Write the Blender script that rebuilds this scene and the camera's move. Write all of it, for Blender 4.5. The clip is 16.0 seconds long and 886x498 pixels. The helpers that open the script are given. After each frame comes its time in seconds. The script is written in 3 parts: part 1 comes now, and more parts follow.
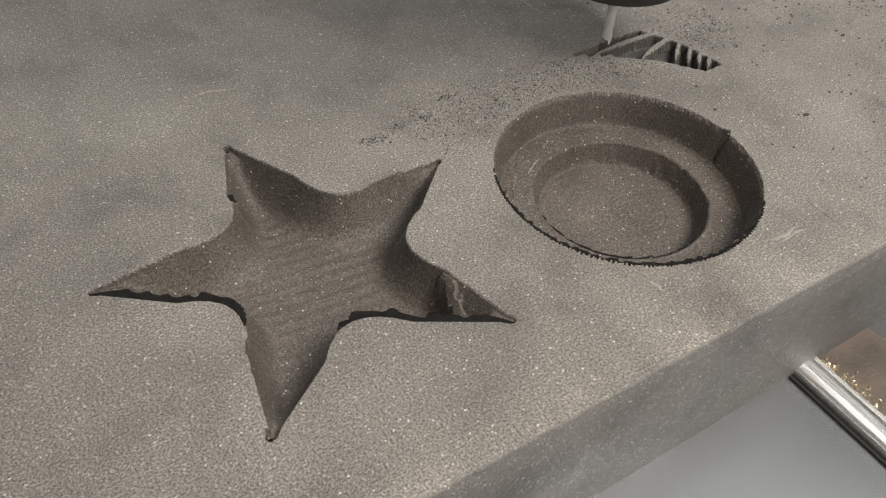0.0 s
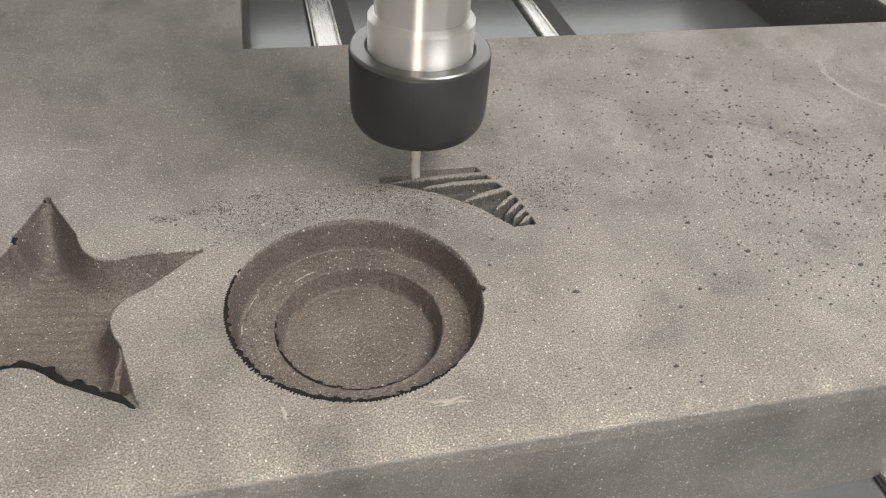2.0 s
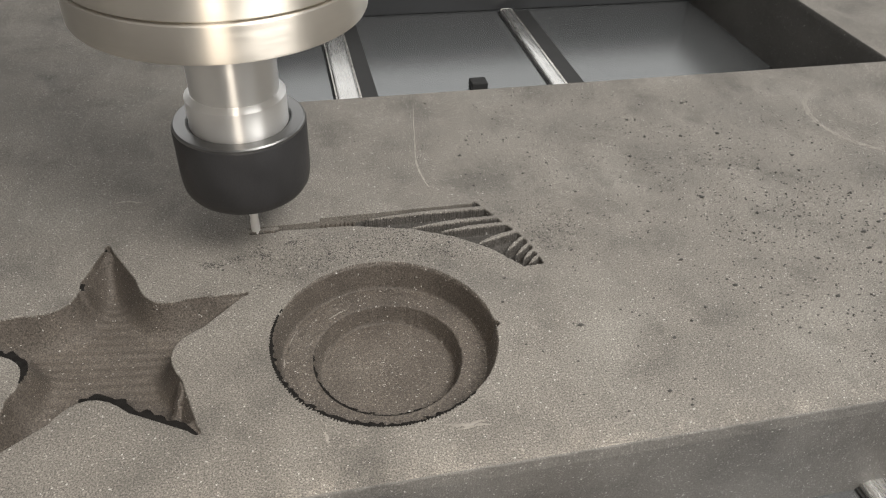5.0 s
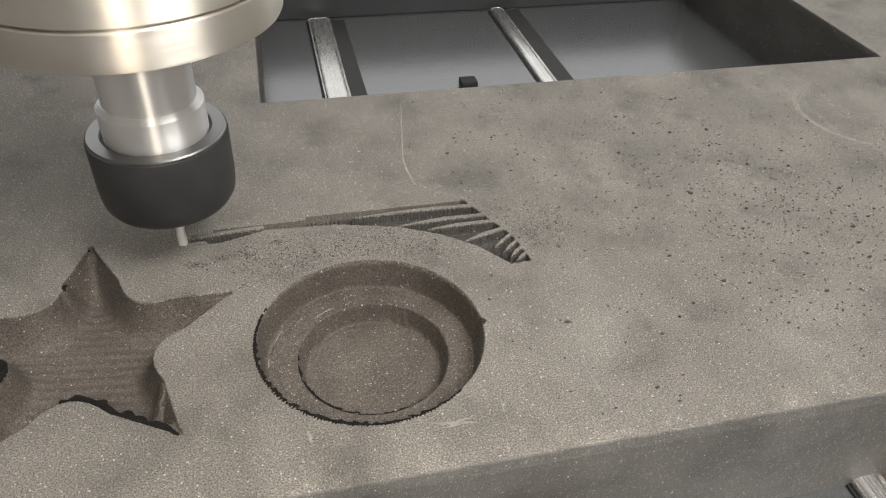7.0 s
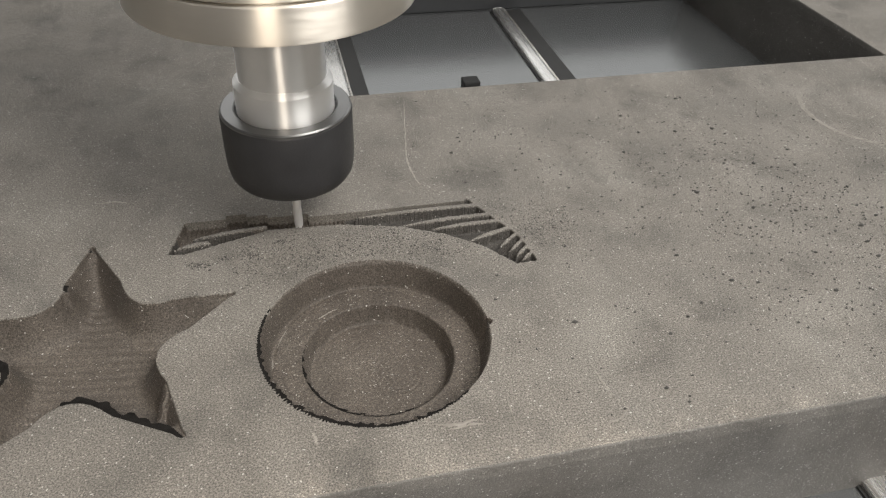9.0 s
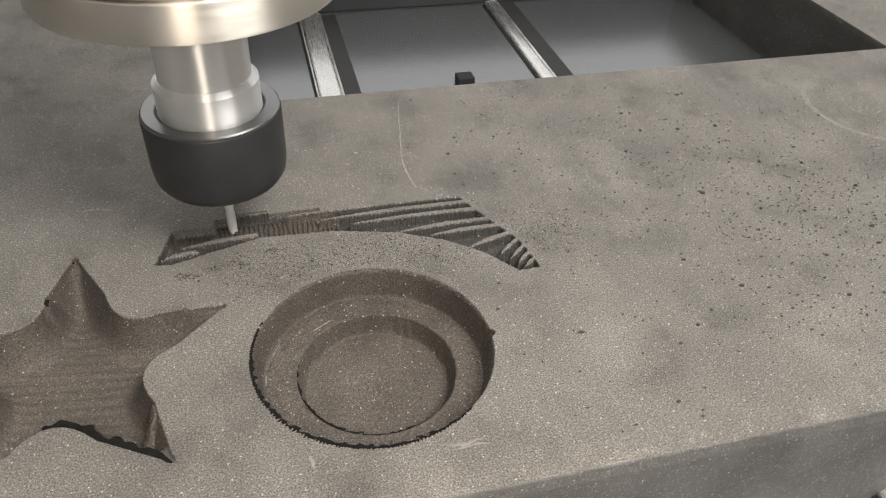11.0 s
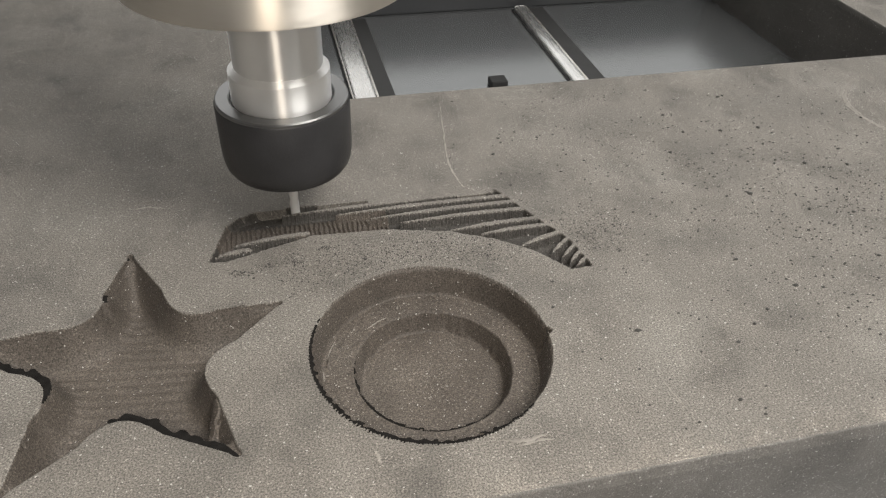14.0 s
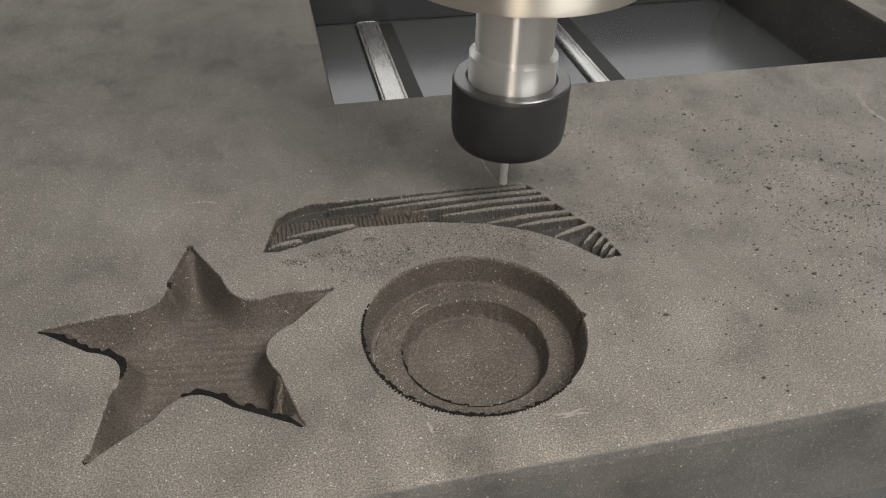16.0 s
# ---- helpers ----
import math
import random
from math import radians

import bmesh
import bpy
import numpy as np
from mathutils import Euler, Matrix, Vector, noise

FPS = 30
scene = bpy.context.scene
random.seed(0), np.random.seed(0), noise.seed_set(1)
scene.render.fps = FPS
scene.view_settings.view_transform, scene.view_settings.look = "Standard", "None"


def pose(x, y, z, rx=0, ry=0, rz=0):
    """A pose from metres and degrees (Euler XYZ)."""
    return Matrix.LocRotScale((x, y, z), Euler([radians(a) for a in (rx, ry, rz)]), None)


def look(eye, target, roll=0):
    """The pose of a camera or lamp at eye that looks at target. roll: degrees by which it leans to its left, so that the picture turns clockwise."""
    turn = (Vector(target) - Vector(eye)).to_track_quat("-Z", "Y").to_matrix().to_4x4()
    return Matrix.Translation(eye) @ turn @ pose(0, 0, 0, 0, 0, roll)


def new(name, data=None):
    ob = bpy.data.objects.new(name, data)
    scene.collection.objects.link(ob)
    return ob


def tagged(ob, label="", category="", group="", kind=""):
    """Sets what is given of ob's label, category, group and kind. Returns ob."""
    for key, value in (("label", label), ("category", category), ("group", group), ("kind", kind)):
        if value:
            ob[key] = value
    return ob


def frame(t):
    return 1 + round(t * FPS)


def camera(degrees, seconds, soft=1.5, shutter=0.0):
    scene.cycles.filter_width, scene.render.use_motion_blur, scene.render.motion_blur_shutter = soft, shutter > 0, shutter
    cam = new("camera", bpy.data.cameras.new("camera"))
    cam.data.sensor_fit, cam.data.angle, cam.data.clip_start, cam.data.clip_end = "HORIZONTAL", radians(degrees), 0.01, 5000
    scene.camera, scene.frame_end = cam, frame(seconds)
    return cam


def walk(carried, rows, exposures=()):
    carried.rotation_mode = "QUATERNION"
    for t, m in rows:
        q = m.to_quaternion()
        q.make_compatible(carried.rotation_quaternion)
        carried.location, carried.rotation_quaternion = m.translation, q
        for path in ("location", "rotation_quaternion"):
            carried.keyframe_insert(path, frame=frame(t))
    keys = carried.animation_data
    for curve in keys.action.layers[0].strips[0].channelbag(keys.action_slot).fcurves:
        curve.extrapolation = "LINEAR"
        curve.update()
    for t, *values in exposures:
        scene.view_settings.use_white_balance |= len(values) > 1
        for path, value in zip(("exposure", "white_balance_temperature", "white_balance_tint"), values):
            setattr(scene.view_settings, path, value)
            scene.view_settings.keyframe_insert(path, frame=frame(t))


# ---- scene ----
# the camera and its walk; the block's top is z = 0, its front edge runs along x
cam = camera(60.9, 16.0, soft=1.2)
PATH = [
    (0, (-0.1625, -0.1378, 0.1652), (-0.0117, 0.0971, -0.1212), 2.30),
    (0.5, (-0.1316, -0.1630, 0.1886), (0.0164, 0.0753, -0.0965), 3.27),
    (1, (-0.0693, -0.1836, 0.1920), (0.0587, 0.0751, -0.0848), 5.36),
    (1.5, (-0.0295, -0.1934, 0.1961), (0.0705, 0.0874, -0.0707), 5.23),
    (2, (-0.0223, -0.1946, 0.1921), (0.0578, 0.0986, -0.0678), 4.38),
    (2.5, (-0.0201, -0.1796, 0.1993), (0.0504, 0.1203, -0.0558), 3.22),
    (3, (-0.0127, -0.1779, 0.1998), (0.0549, 0.1239, -0.0540), 2.41),
    (3.5, (-0.0153, -0.1933, 0.2133), (0.0515, 0.1097, -0.0392), 1.72),
    (4, (-0.0269, -0.2085, 0.2182), (0.0433, 0.0940, -0.0339), 1.92),
    (4.2, (-0.0338, -0.2109, 0.2212), (0.0402, 0.0906, -0.0311), 2.60),
    (6.5, (-0.0255, -0.2169, 0.2196), (0.0518, 0.0857, -0.0303), 2.51),
    (7, (-0.0264, -0.2156, 0.2178), (0.0508, 0.0866, -0.0326), 2.42),
    (7.5, (-0.0217, -0.2156, 0.2161), (0.0559, 0.0861, -0.0347), 2.43),
    (8, (-0.0205, -0.2195, 0.2186), (0.0579, 0.0825, -0.0318), 2.48),
    (8.5, (-0.0295, -0.2188, 0.2172), (0.0488, 0.0838, -0.0324), 2.44),
    (9, (-0.0284, -0.2131, 0.2148), (0.0493, 0.0897, -0.0347), 2.34),
    (9.2, (-0.0245, -0.2092, 0.2150), (0.0525, 0.0921, -0.0366), 2.47),
    (11.3, (-0.0300, -0.1981, 0.2092), (0.0523, 0.1009, -0.0434), 2.32),
    (11.5, (-0.0315, -0.1994, 0.2063), (0.0477, 0.1026, -0.0437), 1.94),
    (12, (-0.0380, -0.1963, 0.2055), (0.0409, 0.1057, -0.0447), 1.98),
    (12.5, (-0.0366, -0.1961, 0.2063), (0.0424, 0.1059, -0.0437), 2.04),
    (13, (-0.0383, -0.1963, 0.2072), (0.0409, 0.1063, -0.0422), 2.08),
    (13.5, (-0.0397, -0.1957, 0.2077), (0.0389, 0.1071, -0.0415), 2.07),
    (14, (-0.0479, -0.1967, 0.2079), (0.0305, 0.1060, -0.0415), 2.06),
    (14.5, (-0.0508, -0.1951, 0.2076), (0.0271, 0.1075, -0.0421), 2.08),
    (15, (-0.0461, -0.1937, 0.2077), (0.0317, 0.1091, -0.0419), 2.03),
    (15.5, (-0.0483, -0.1993, 0.2090), (0.0305, 0.1033, -0.0404), 2.07),
    (16, (-0.0657, -0.2133, 0.2172), (0.0079, 0.0912, -0.0316), 1.47),
]
EXPOSURES = [(0, -0.01), (1, 0.14), (1.5, 0.31), (2, 0.34), (2.5, 0.17), (3, 0.14), (3.5, -0.03), (4, -0.03), (7, -0.03), (9, -0.08), (11.5, 0.03), (12.5, 0.04), (13.5, -0.02), (15, -0.08), (16, -0.33)]
walk(cam, [(t, look(eye, target, roll)) for t, eye, target, roll in PATH], EXPOSURES)

# ---- light: a workshop lamp before the machine, grey daylight of the hall all round ----
world = bpy.data.worlds.new("hall_light")
scene.world = world
world.use_nodes = True
world.node_tree.nodes["Background"].inputs[0].default_value = (1.0, 0.99, 0.965, 1)
world.node_tree.nodes["Background"].inputs[1].default_value = 0.95


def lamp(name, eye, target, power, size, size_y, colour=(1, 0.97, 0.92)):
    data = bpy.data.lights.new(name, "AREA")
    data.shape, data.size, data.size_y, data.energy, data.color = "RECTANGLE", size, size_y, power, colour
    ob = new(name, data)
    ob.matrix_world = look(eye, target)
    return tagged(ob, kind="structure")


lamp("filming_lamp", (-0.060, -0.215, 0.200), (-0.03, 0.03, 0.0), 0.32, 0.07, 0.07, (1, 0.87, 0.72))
lamp("ceiling_lamp", (0.46, -0.48, 1.02), (0.1, 0.05, 0.0), 16.5, 0.6, 0.4, (1.0, 0.96, 0.91))


# ---- materials ----
class Shade:
    """A small wrapper round one node material."""

    def __init__(self, name, rough=0.5, metal=0.0, colour=(0.5, 0.5, 0.5)):
        self.mat = bpy.data.materials.new(name)
        self.mat.use_nodes = True
        self.tree = self.mat.node_tree
        self.bsdf = self.tree.nodes["Principled BSDF"]
        self.bsdf.inputs["Roughness"].default_value = rough
        self.bsdf.inputs["Metallic"].default_value = metal
        self.bsdf.inputs["Base Color"].default_value = (*colour, 1)
        self.where = None

    def node(self, kind, **values):
        n = self.tree.nodes.new(kind)
        for key, value in values.items():
            n.inputs[key.replace("_", " ")].default_value = value
        return n

    def link(self, a, b):
        self.tree.links.new(a, b)

    def place(self, local=False, stretch=None):
        if local:
            out = self.node("ShaderNodeTexCoord").outputs["Object"]
        else:
            out = self.node("ShaderNodeNewGeometry").outputs["Position"]
        if stretch:
            m = self.node("ShaderNodeMapping")
            m.inputs["Scale"].default_value = stretch
            self.link(out, m.inputs["Vector"])
            out = m.outputs["Vector"]
        return out

    def noise(self, scale, detail=3.0, rough=0.55, local=False, stretch=None, distort=0.0):
        n = self.node("ShaderNodeTexNoise", Scale=scale, Detail=detail, Roughness=rough, Distortion=distort)
        self.link(self.place(local, stretch), n.inputs["Vector"])
        return n.outputs["Fac"]

    def ramp(self, fac, *stops):
        n = self.tree.nodes.new("ShaderNodeValToRGB")
        while len(n.color_ramp.elements) < len(stops):
            n.color_ramp.elements.new(0.5)
        for e, (at, c) in zip(n.color_ramp.elements, stops):
            e.position = at
            e.color = (*c, 1) if isinstance(c, tuple) else (c, c, c, 1)
        self.link(fac, n.inputs["Fac"])
        return n.outputs["Color"]

    def mix(self, fac, a, b, how="MIX"):
        n = self.tree.nodes.new("ShaderNodeMix")
        n.data_type, n.blend_type = "RGBA", how
        for sock, v in ((n.inputs[0], fac), (n.inputs[6], a), (n.inputs[7], b)):
            if hasattr(v, "links"):
                self.link(v, sock)
            elif isinstance(v, tuple):
                sock.default_value = (*v, 1)
            elif sock == n.inputs[0]:
                sock.default_value = v
            else:
                sock.default_value = (v, v, v, 1)
        return n.outputs[2]

    def math(self, how, a, b):
        n = self.tree.nodes.new("ShaderNodeMath")
        n.operation = how
        for sock, v in zip(n.inputs, (a, b)):
            if hasattr(v, "links"):
                self.link(v, sock)
            else:
                sock.default_value = v
        return n.outputs[0]

    def colour(self, out):
        self.link(out, self.bsdf.inputs["Base Color"])

    def rough(self, out):
        self.link(out, self.bsdf.inputs["Roughness"])

    def bump(self, fac, depth, before=None):
        n = self.node("ShaderNodeBump", Distance=depth, Strength=1.0)
        self.link(fac, n.inputs["Height"])
        if before:
            self.link(before, n.inputs["Normal"])
        self.link(n.outputs["Normal"], self.bsdf.inputs["Normal"])
        return n.outputs["Normal"]


def graphite(name, low, mid, high, cloud=1.0, dusty=0.0, edge_dust=False, grit=1.0):
    s = Shade(name, 0.62)
    base = s.ramp(s.noise(16, 4), (0.30, low), (0.5, mid), (0.72, high))
    # soft handling stains, a few darker spots and faint grinding streaks
    smear = s.ramp(s.noise(34, 5, 0.55, distort=0.3), (0.30, 1 - 0.20 * cloud), (0.48, 1.0), (0.72, 1 + 0.07 * cloud))
    spots = s.ramp(s.noise(21, 3, 0.5, stretch=(1.0, 0.75, 1.0)), (0.27, 1 - 0.34 * cloud), (0.38, 1.0))
    streak = s.ramp(s.noise(60, 4, 0.6, stretch=(1.0, 0.12, 1.0)), (0.35, 0.94), (0.65, 1.05))
    c = s.mix(1.0, s.mix(1.0, s.mix(1.0, base, smear, "MULTIPLY"), spots, "MULTIPLY"), streak, "MULTIPLY")
    fine = s.noise(1550, 3, 0.7)
    c = s.mix(1.0, c, s.ramp(fine, (0.38, 1 - 0.54 * grit), (0.5, 0.98), (0.62, 1 + 0.52 * grit)), "MULTIPLY")
    if edge_dust:
        # pale dust rubbed along the front edge
        split = s.node("ShaderNodeSeparateXYZ")
        s.link(s.place(), split.inputs[0])
        span = s.node("ShaderNodeMapRange", From_Min=-0.057, From_Max=-0.0685)
        s.link(split.outputs["Y"], span.inputs["Value"])
        patch = s.ramp(s.noise(75, 5, 0.65, distort=1.0), (0.44, 0.04), (0.66, 0.85))
        c = s.mix(s.math("MULTIPLY", span.outputs[0], patch), c, s.mix(1.0, c, (1.5, 1.47, 1.43), "MULTIPLY"))
    if dusty:
        # pale dust settles on the faces that lie flat
        split = s.node("ShaderNodeSeparateXYZ")
        s.link(s.node("ShaderNodeNewGeometry").outputs["Normal"], split.inputs[0])
        span = s.node("ShaderNodeMapRange", From_Min=0.55, From_Max=0.97)
        s.link(split.outputs["Z"], span.inputs["Value"])
        patch = s.ramp(s.noise(55, 4, 0.6), (0.34, 0.25), (0.62, 1.0))
        k = 1 + dusty
        c = s.mix(s.math("MULTIPLY", span.outputs[0], patch), c, s.mix(1.0, c, (k, k, k), "MULTIPLY"))
    cells = s.node("ShaderNodeTexVoronoi", Scale=2000.0)
    s.link(s.place(), cells.inputs["Vector"])
    split = s.node("ShaderNodeSeparateColor")
    s.link(cells.outputs["Color"], split.inputs[0])
    glint = s.math("GREATER_THAN", split.outputs[0], 0.94)
    bright = s.math("GREATER_THAN", split.outputs[0], 0.9965)
    c = s.mix(s.math("MULTIPLY", glint, 0.45), c, s.mix(1.0, c, (2.1, 2.1, 2.1), "MULTIPLY"))
    s.colour(s.mix(s.math("MULTIPLY", bright, 0.6), c, (0.62, 0.61, 0.58)))
    flat = s.ramp(s.noise(22, 3), (0.3, 0.55), (0.7, 0.70))
    s.rough(s.mix(glint, flat, 0.30))
    n = s.bump(fine, 0.00038)
    s.bump(s.noise(240, 4), 0.0004, n)
    return s.mat


def metal(name, colour, rough, brush=None, local=True, turned=0.0):
    s = Shade(name, rough, 1.0, colour)
    if turned:
        tan = s.tree.nodes.new("ShaderNodeTangent")
        tan.direction_type, tan.axis = "RADIAL", "Z"
        s.link(tan.outputs[0], s.bsdf.inputs["Tangent"])
        s.bsdf.inputs["Anisotropic"].default_value = turned
        s.bsdf.inputs["Anisotropic Rotation"].default_value = 0.25
    if brush:
        lines = s.noise(60, 4, 0.7, local, brush)
        s.rough(s.ramp(lines, (0.3, rough * 0.75), (0.7, rough * 1.35)))
        s.bump(lines, 0.000012)
        s.colour(s.mix(1.0, colour, s.ramp(s.noise(25, 3, local=local), (0.3, 0.88), (0.7, 1.05)), "MULTIPLY"))
    return s.mat


def plain(name, colour, rough, spread=0.15, scale=40, bump=0.0002):
    s = Shade(name, rough, 0.0, colour)
    s.colour(s.mix(1.0, colour, s.ramp(s.noise(scale, 5), (0.3, 1 - spread), (0.7, 1 + spread)), "MULTIPLY"))
    s.bump(s.noise(scale * 14, 3), bump)
    return s.mat


GRAPHITE = graphite("dusty_graphite", (0.140, 0.131, 0.117), (0.172, 0.159, 0.141), (0.200, 0.188, 0.168), 1.35, edge_dust=True)
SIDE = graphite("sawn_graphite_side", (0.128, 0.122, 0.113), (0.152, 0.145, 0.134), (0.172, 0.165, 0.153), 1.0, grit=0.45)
# near-black that paints in the shade along the chipped near rims
RIM_SHADE = plain("shaded_rim_chips", (0.016, 0.015, 0.014), 0.85, 0.3, 300, 0.0005)
PALE = plain("pale_dust", (0.31, 0.29, 0.26), 0.8, 0.25, 400, 0.0003)
RUBBED = plain("rubbed_graphite", (0.245, 0.228, 0.203), 0.6, 0.2, 200, 0.0003)
RIM_SHADE.node_tree.nodes["Principled BSDF"].inputs["Specular IOR Level"].default_value = 0.08
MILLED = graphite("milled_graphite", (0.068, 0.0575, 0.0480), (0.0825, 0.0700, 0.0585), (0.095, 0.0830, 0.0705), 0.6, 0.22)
FRESH = graphite("fresh_graphite", (0.040, 0.037, 0.033), (0.052, 0.048, 0.043), (0.064, 0.059, 0.053), 0.4)
STEEL = metal("ground_steel", (0.93, 0.93, 0.92), 0.36, (0.04, 0.04, 4), turned=1.0)
STEEL.node_tree.nodes["Principled BSDF"].inputs["Metallic"].default_value = 0.75
POLISHED = metal("polished_collar_steel", (0.97, 0.97, 0.96), 0.38, (0.04, 0.04, 4), turned=1.0)
POLISHED.node_tree.nodes["Principled BSDF"].inputs["Metallic"].default_value = 0.72
NICKEL = metal("nickel_steel", (0.86, 0.81, 0.73), 0.42, (0.5, 0.5, 4), turned=1.0)
NICKEL.node_tree.nodes["Principled BSDF"].inputs["Metallic"].default_value = 0.88
RIM = metal("nut_steel", (0.30, 0.30, 0.30), 0.30, (0.04, 0.04, 20))
RAIL = metal("rail_steel", (0.95, 0.94, 0.92), 0.26, (30, 1, 30), False)
CARBIDE = metal("carbide", (0.93, 0.93, 0.92), 0.42)
CARBIDE.node_tree.nodes["Principled BSDF"].inputs["Metallic"].default_value = 0.45
BLACK = plain("blackened_nut", (0.028, 0.028, 0.03), 0.42, 0.2, 60, 0.0001)
BED = metal("bed_steel", (0.295, 0.305, 0.31), 0.24)
BED.node_tree.nodes["Principled BSDF"].inputs["Metallic"].default_value = 0.85
DARK = plain("dark_cover", (0.028, 0.029, 0.031), 0.5, 0.2, 10)
RUBBER = plain("rubber", (0.012, 0.012, 0.012), 0.7)
STRIP_DARK = plain("strip_dark", (0.02, 0.02, 0.02), 0.6)
PANEL = plain("panel_paint", (0.10, 0.10, 0.10), 0.45, 0.06, 4)
CHIP = metal("brass_chips", (0.60, 0.51, 0.38), 0.42)
OILY = plain("oily_rail_side", (0.10, 0.078, 0.06), 0.4, 0.3, 60)
DUST = plain("graphite_crumbs", (0.05, 0.048, 0.045), 0.7)


# ---- mesh helpers ----
def mesh_object(name, verts, faces, material, parent=None, smooth=False, label=""):
    data = bpy.data.meshes.new(name)
    data.from_pydata(verts, [], faces)
    data.materials.append(material)
    if smooth:
        data.polygons.foreach_set("use_smooth", [True] * len(data.polygons))
    data.update()
    ob = new(name, data)
    if parent:
        ob.parent = parent
    return tagged(ob, label)


def part(name, bm, material, parent=None, label="", smooth=False):
    bmesh.ops.recalc_face_normals(bm, faces=bm.faces)
    data = bpy.data.meshes.new(name)
    bm.to_mesh(data)
    bm.free()
    data.materials.append(material)
    if smooth:
        data.polygons.foreach_set("use_smooth", [True] * len(data.polygons))
    ob = new(name, data)
    if parent:
        ob.parent = parent
    return tagged(ob, label)


def box(lo, hi, bevel=0.0, segments=2):
    bm = bmesh.new()
    bmesh.ops.create_cube(bm, size=1.0)
    for v in bm.verts:
        v.co = Vector([a + (b - a) * (c + 0.5) for a, b, c in zip(lo, hi, v.co)])
    if bevel:
        bmesh.ops.bevel(bm, geom=bm.edges[:], offset=bevel, segments=segments, affect="EDGES", profile=0.5)
    return bm


def lathe(profile, steps=96):
    """A body turned round z from (radius, height) pairs; each pair is a ring, doubled pairs make a hard edge."""
    bm = bmesh.new()
    rings = []
    for r, z in profile:
        if r < 1e-6:
            rings.append([bm.verts.new((0, 0, z))])
        else:
            rings.append([bm.verts.new((r * math.cos(2 * math.pi * i / steps), r * math.sin(2 * math.pi * i / steps), z)) for i in range(steps)])
    for a, b in zip(rings, rings[1:]):
        for i in range(steps):
            j = (i + 1) % steps
            if len(a) == 1 and len(b) == 1:
                continue
            if len(a) == 1:
                bm.faces.new((a[0], b[i], b[j]))
            elif len(b) == 1:
                bm.faces.new((a[i], a[j], b[0]))
            else:
                bm.faces.new((a[i], a[j], b[j], b[i]))
    return bm


def sharp_by_angle(ob, degrees=28):
    bm = bmesh.new()
    bm.from_mesh(ob.data)
    for e in bm.edges:
        e.smooth = len(e.link_faces) == 2 and e.calc_face_angle() < radians(degrees)
    for fc in bm.faces:
        fc.smooth = True
    bm.to_mesh(ob.data)
    bm.free()
    return ob


# ---- the tool's way over the block: seconds, x, y of the cutter's axis ----
TOOL = [
    (0.0, 0.0500, 0.0710), (0.2, 0.0420, 0.0715), (0.4, 0.0310, 0.0720), (0.6, 0.0225, 0.0730), (0.8, 0.0245, 0.0740), (1.0, 0.0410, 0.0745),
    (1.2, 0.0570, 0.0735), (1.4, 0.0650, 0.0740), (1.6, 0.0660, 0.0760), (1.8, 0.0600, 0.0765), (2.0, 0.0360, 0.0752), (2.2, 0.0180, 0.0740),
    (2.4, 0.0120, 0.0742), (2.6, 0.0019, 0.0755), (2.8, -0.0043, 0.0770), (3.0, 0.0085, 0.0795), (3.2, 0.0323, 0.0798), (3.4, 0.0541, 0.0802),
    (3.6, 0.0645, 0.0835), (3.8, 0.0630, 0.0855), (4.0, 0.0590, 0.0845), (4.2, 0.0430, 0.0848), (4.6, -0.0038, 0.0820), (5.0, -0.0495, 0.0793),
    (5.3, -0.0665, 0.0775), (5.6, -0.0535, 0.0782), (5.9, -0.0375, 0.0789), (6.1, -0.0385, 0.0782), (6.3, -0.0465, 0.0755), (6.5, -0.0545, 0.0747),
    (6.7, -0.0635, 0.0743), (6.9, -0.0740, 0.0733), (7.1, -0.0755, 0.0715), (7.3, -0.0705, 0.0685), (7.5, -0.0635, 0.0695), (7.7, -0.0740, 0.0710),
    (7.9, -0.0775, 0.0687), (8.1, -0.0781, 0.0670), (8.3, -0.0750, 0.0755), (8.5, -0.0702, 0.0850), (8.7, -0.0565, 0.0865), (8.9, -0.0358, 0.0840),
    (9.1, -0.0122, 0.0830), (9.2, -0.0004, 0.0820), (9.6, 0.0400, 0.0840), (9.9, 0.0570, 0.0870), (10.2, 0.0450, 0.0885), (10.6, 0.0000, 0.0885),
    (11.0, -0.0500, 0.0900), (11.3, -0.0655, 0.0905), (11.5, -0.0665, 0.0915), (11.7, -0.0590, 0.0920), (11.9, -0.0430, 0.0917), (12.1, -0.0160, 0.0906),
    (12.3, 0.0070, 0.0907), (12.5, 0.0300, 0.0912), (12.7, 0.0480, 0.0920), (12.9, 0.0530, 0.0933), (13.1, 0.0510, 0.0939), (13.4, 0.0310, 0.0943),
    (13.6, 0.0040, 0.0960), (13.8, -0.0210, 0.0967), (14.0, -0.0438, 0.0974), (14.2, -0.0588, 0.0979), (14.4, -0.0618, 0.0985), (14.6, -0.0588, 0.0985),
    (14.8, -0.0468, 0.0987), (15.0, -0.0218, 0.0991), (15.2, 0.0000, 0.0979), (15.4, 0.0260, 0.0974), (15.6, 0.0400, 0.0989), (15.8, 0.0430, 0.0995),
    (16.0, 0.0415, 0.1007),
]
CUT = 0.0050  # depth of the cut
TOOL_R = 0.0021

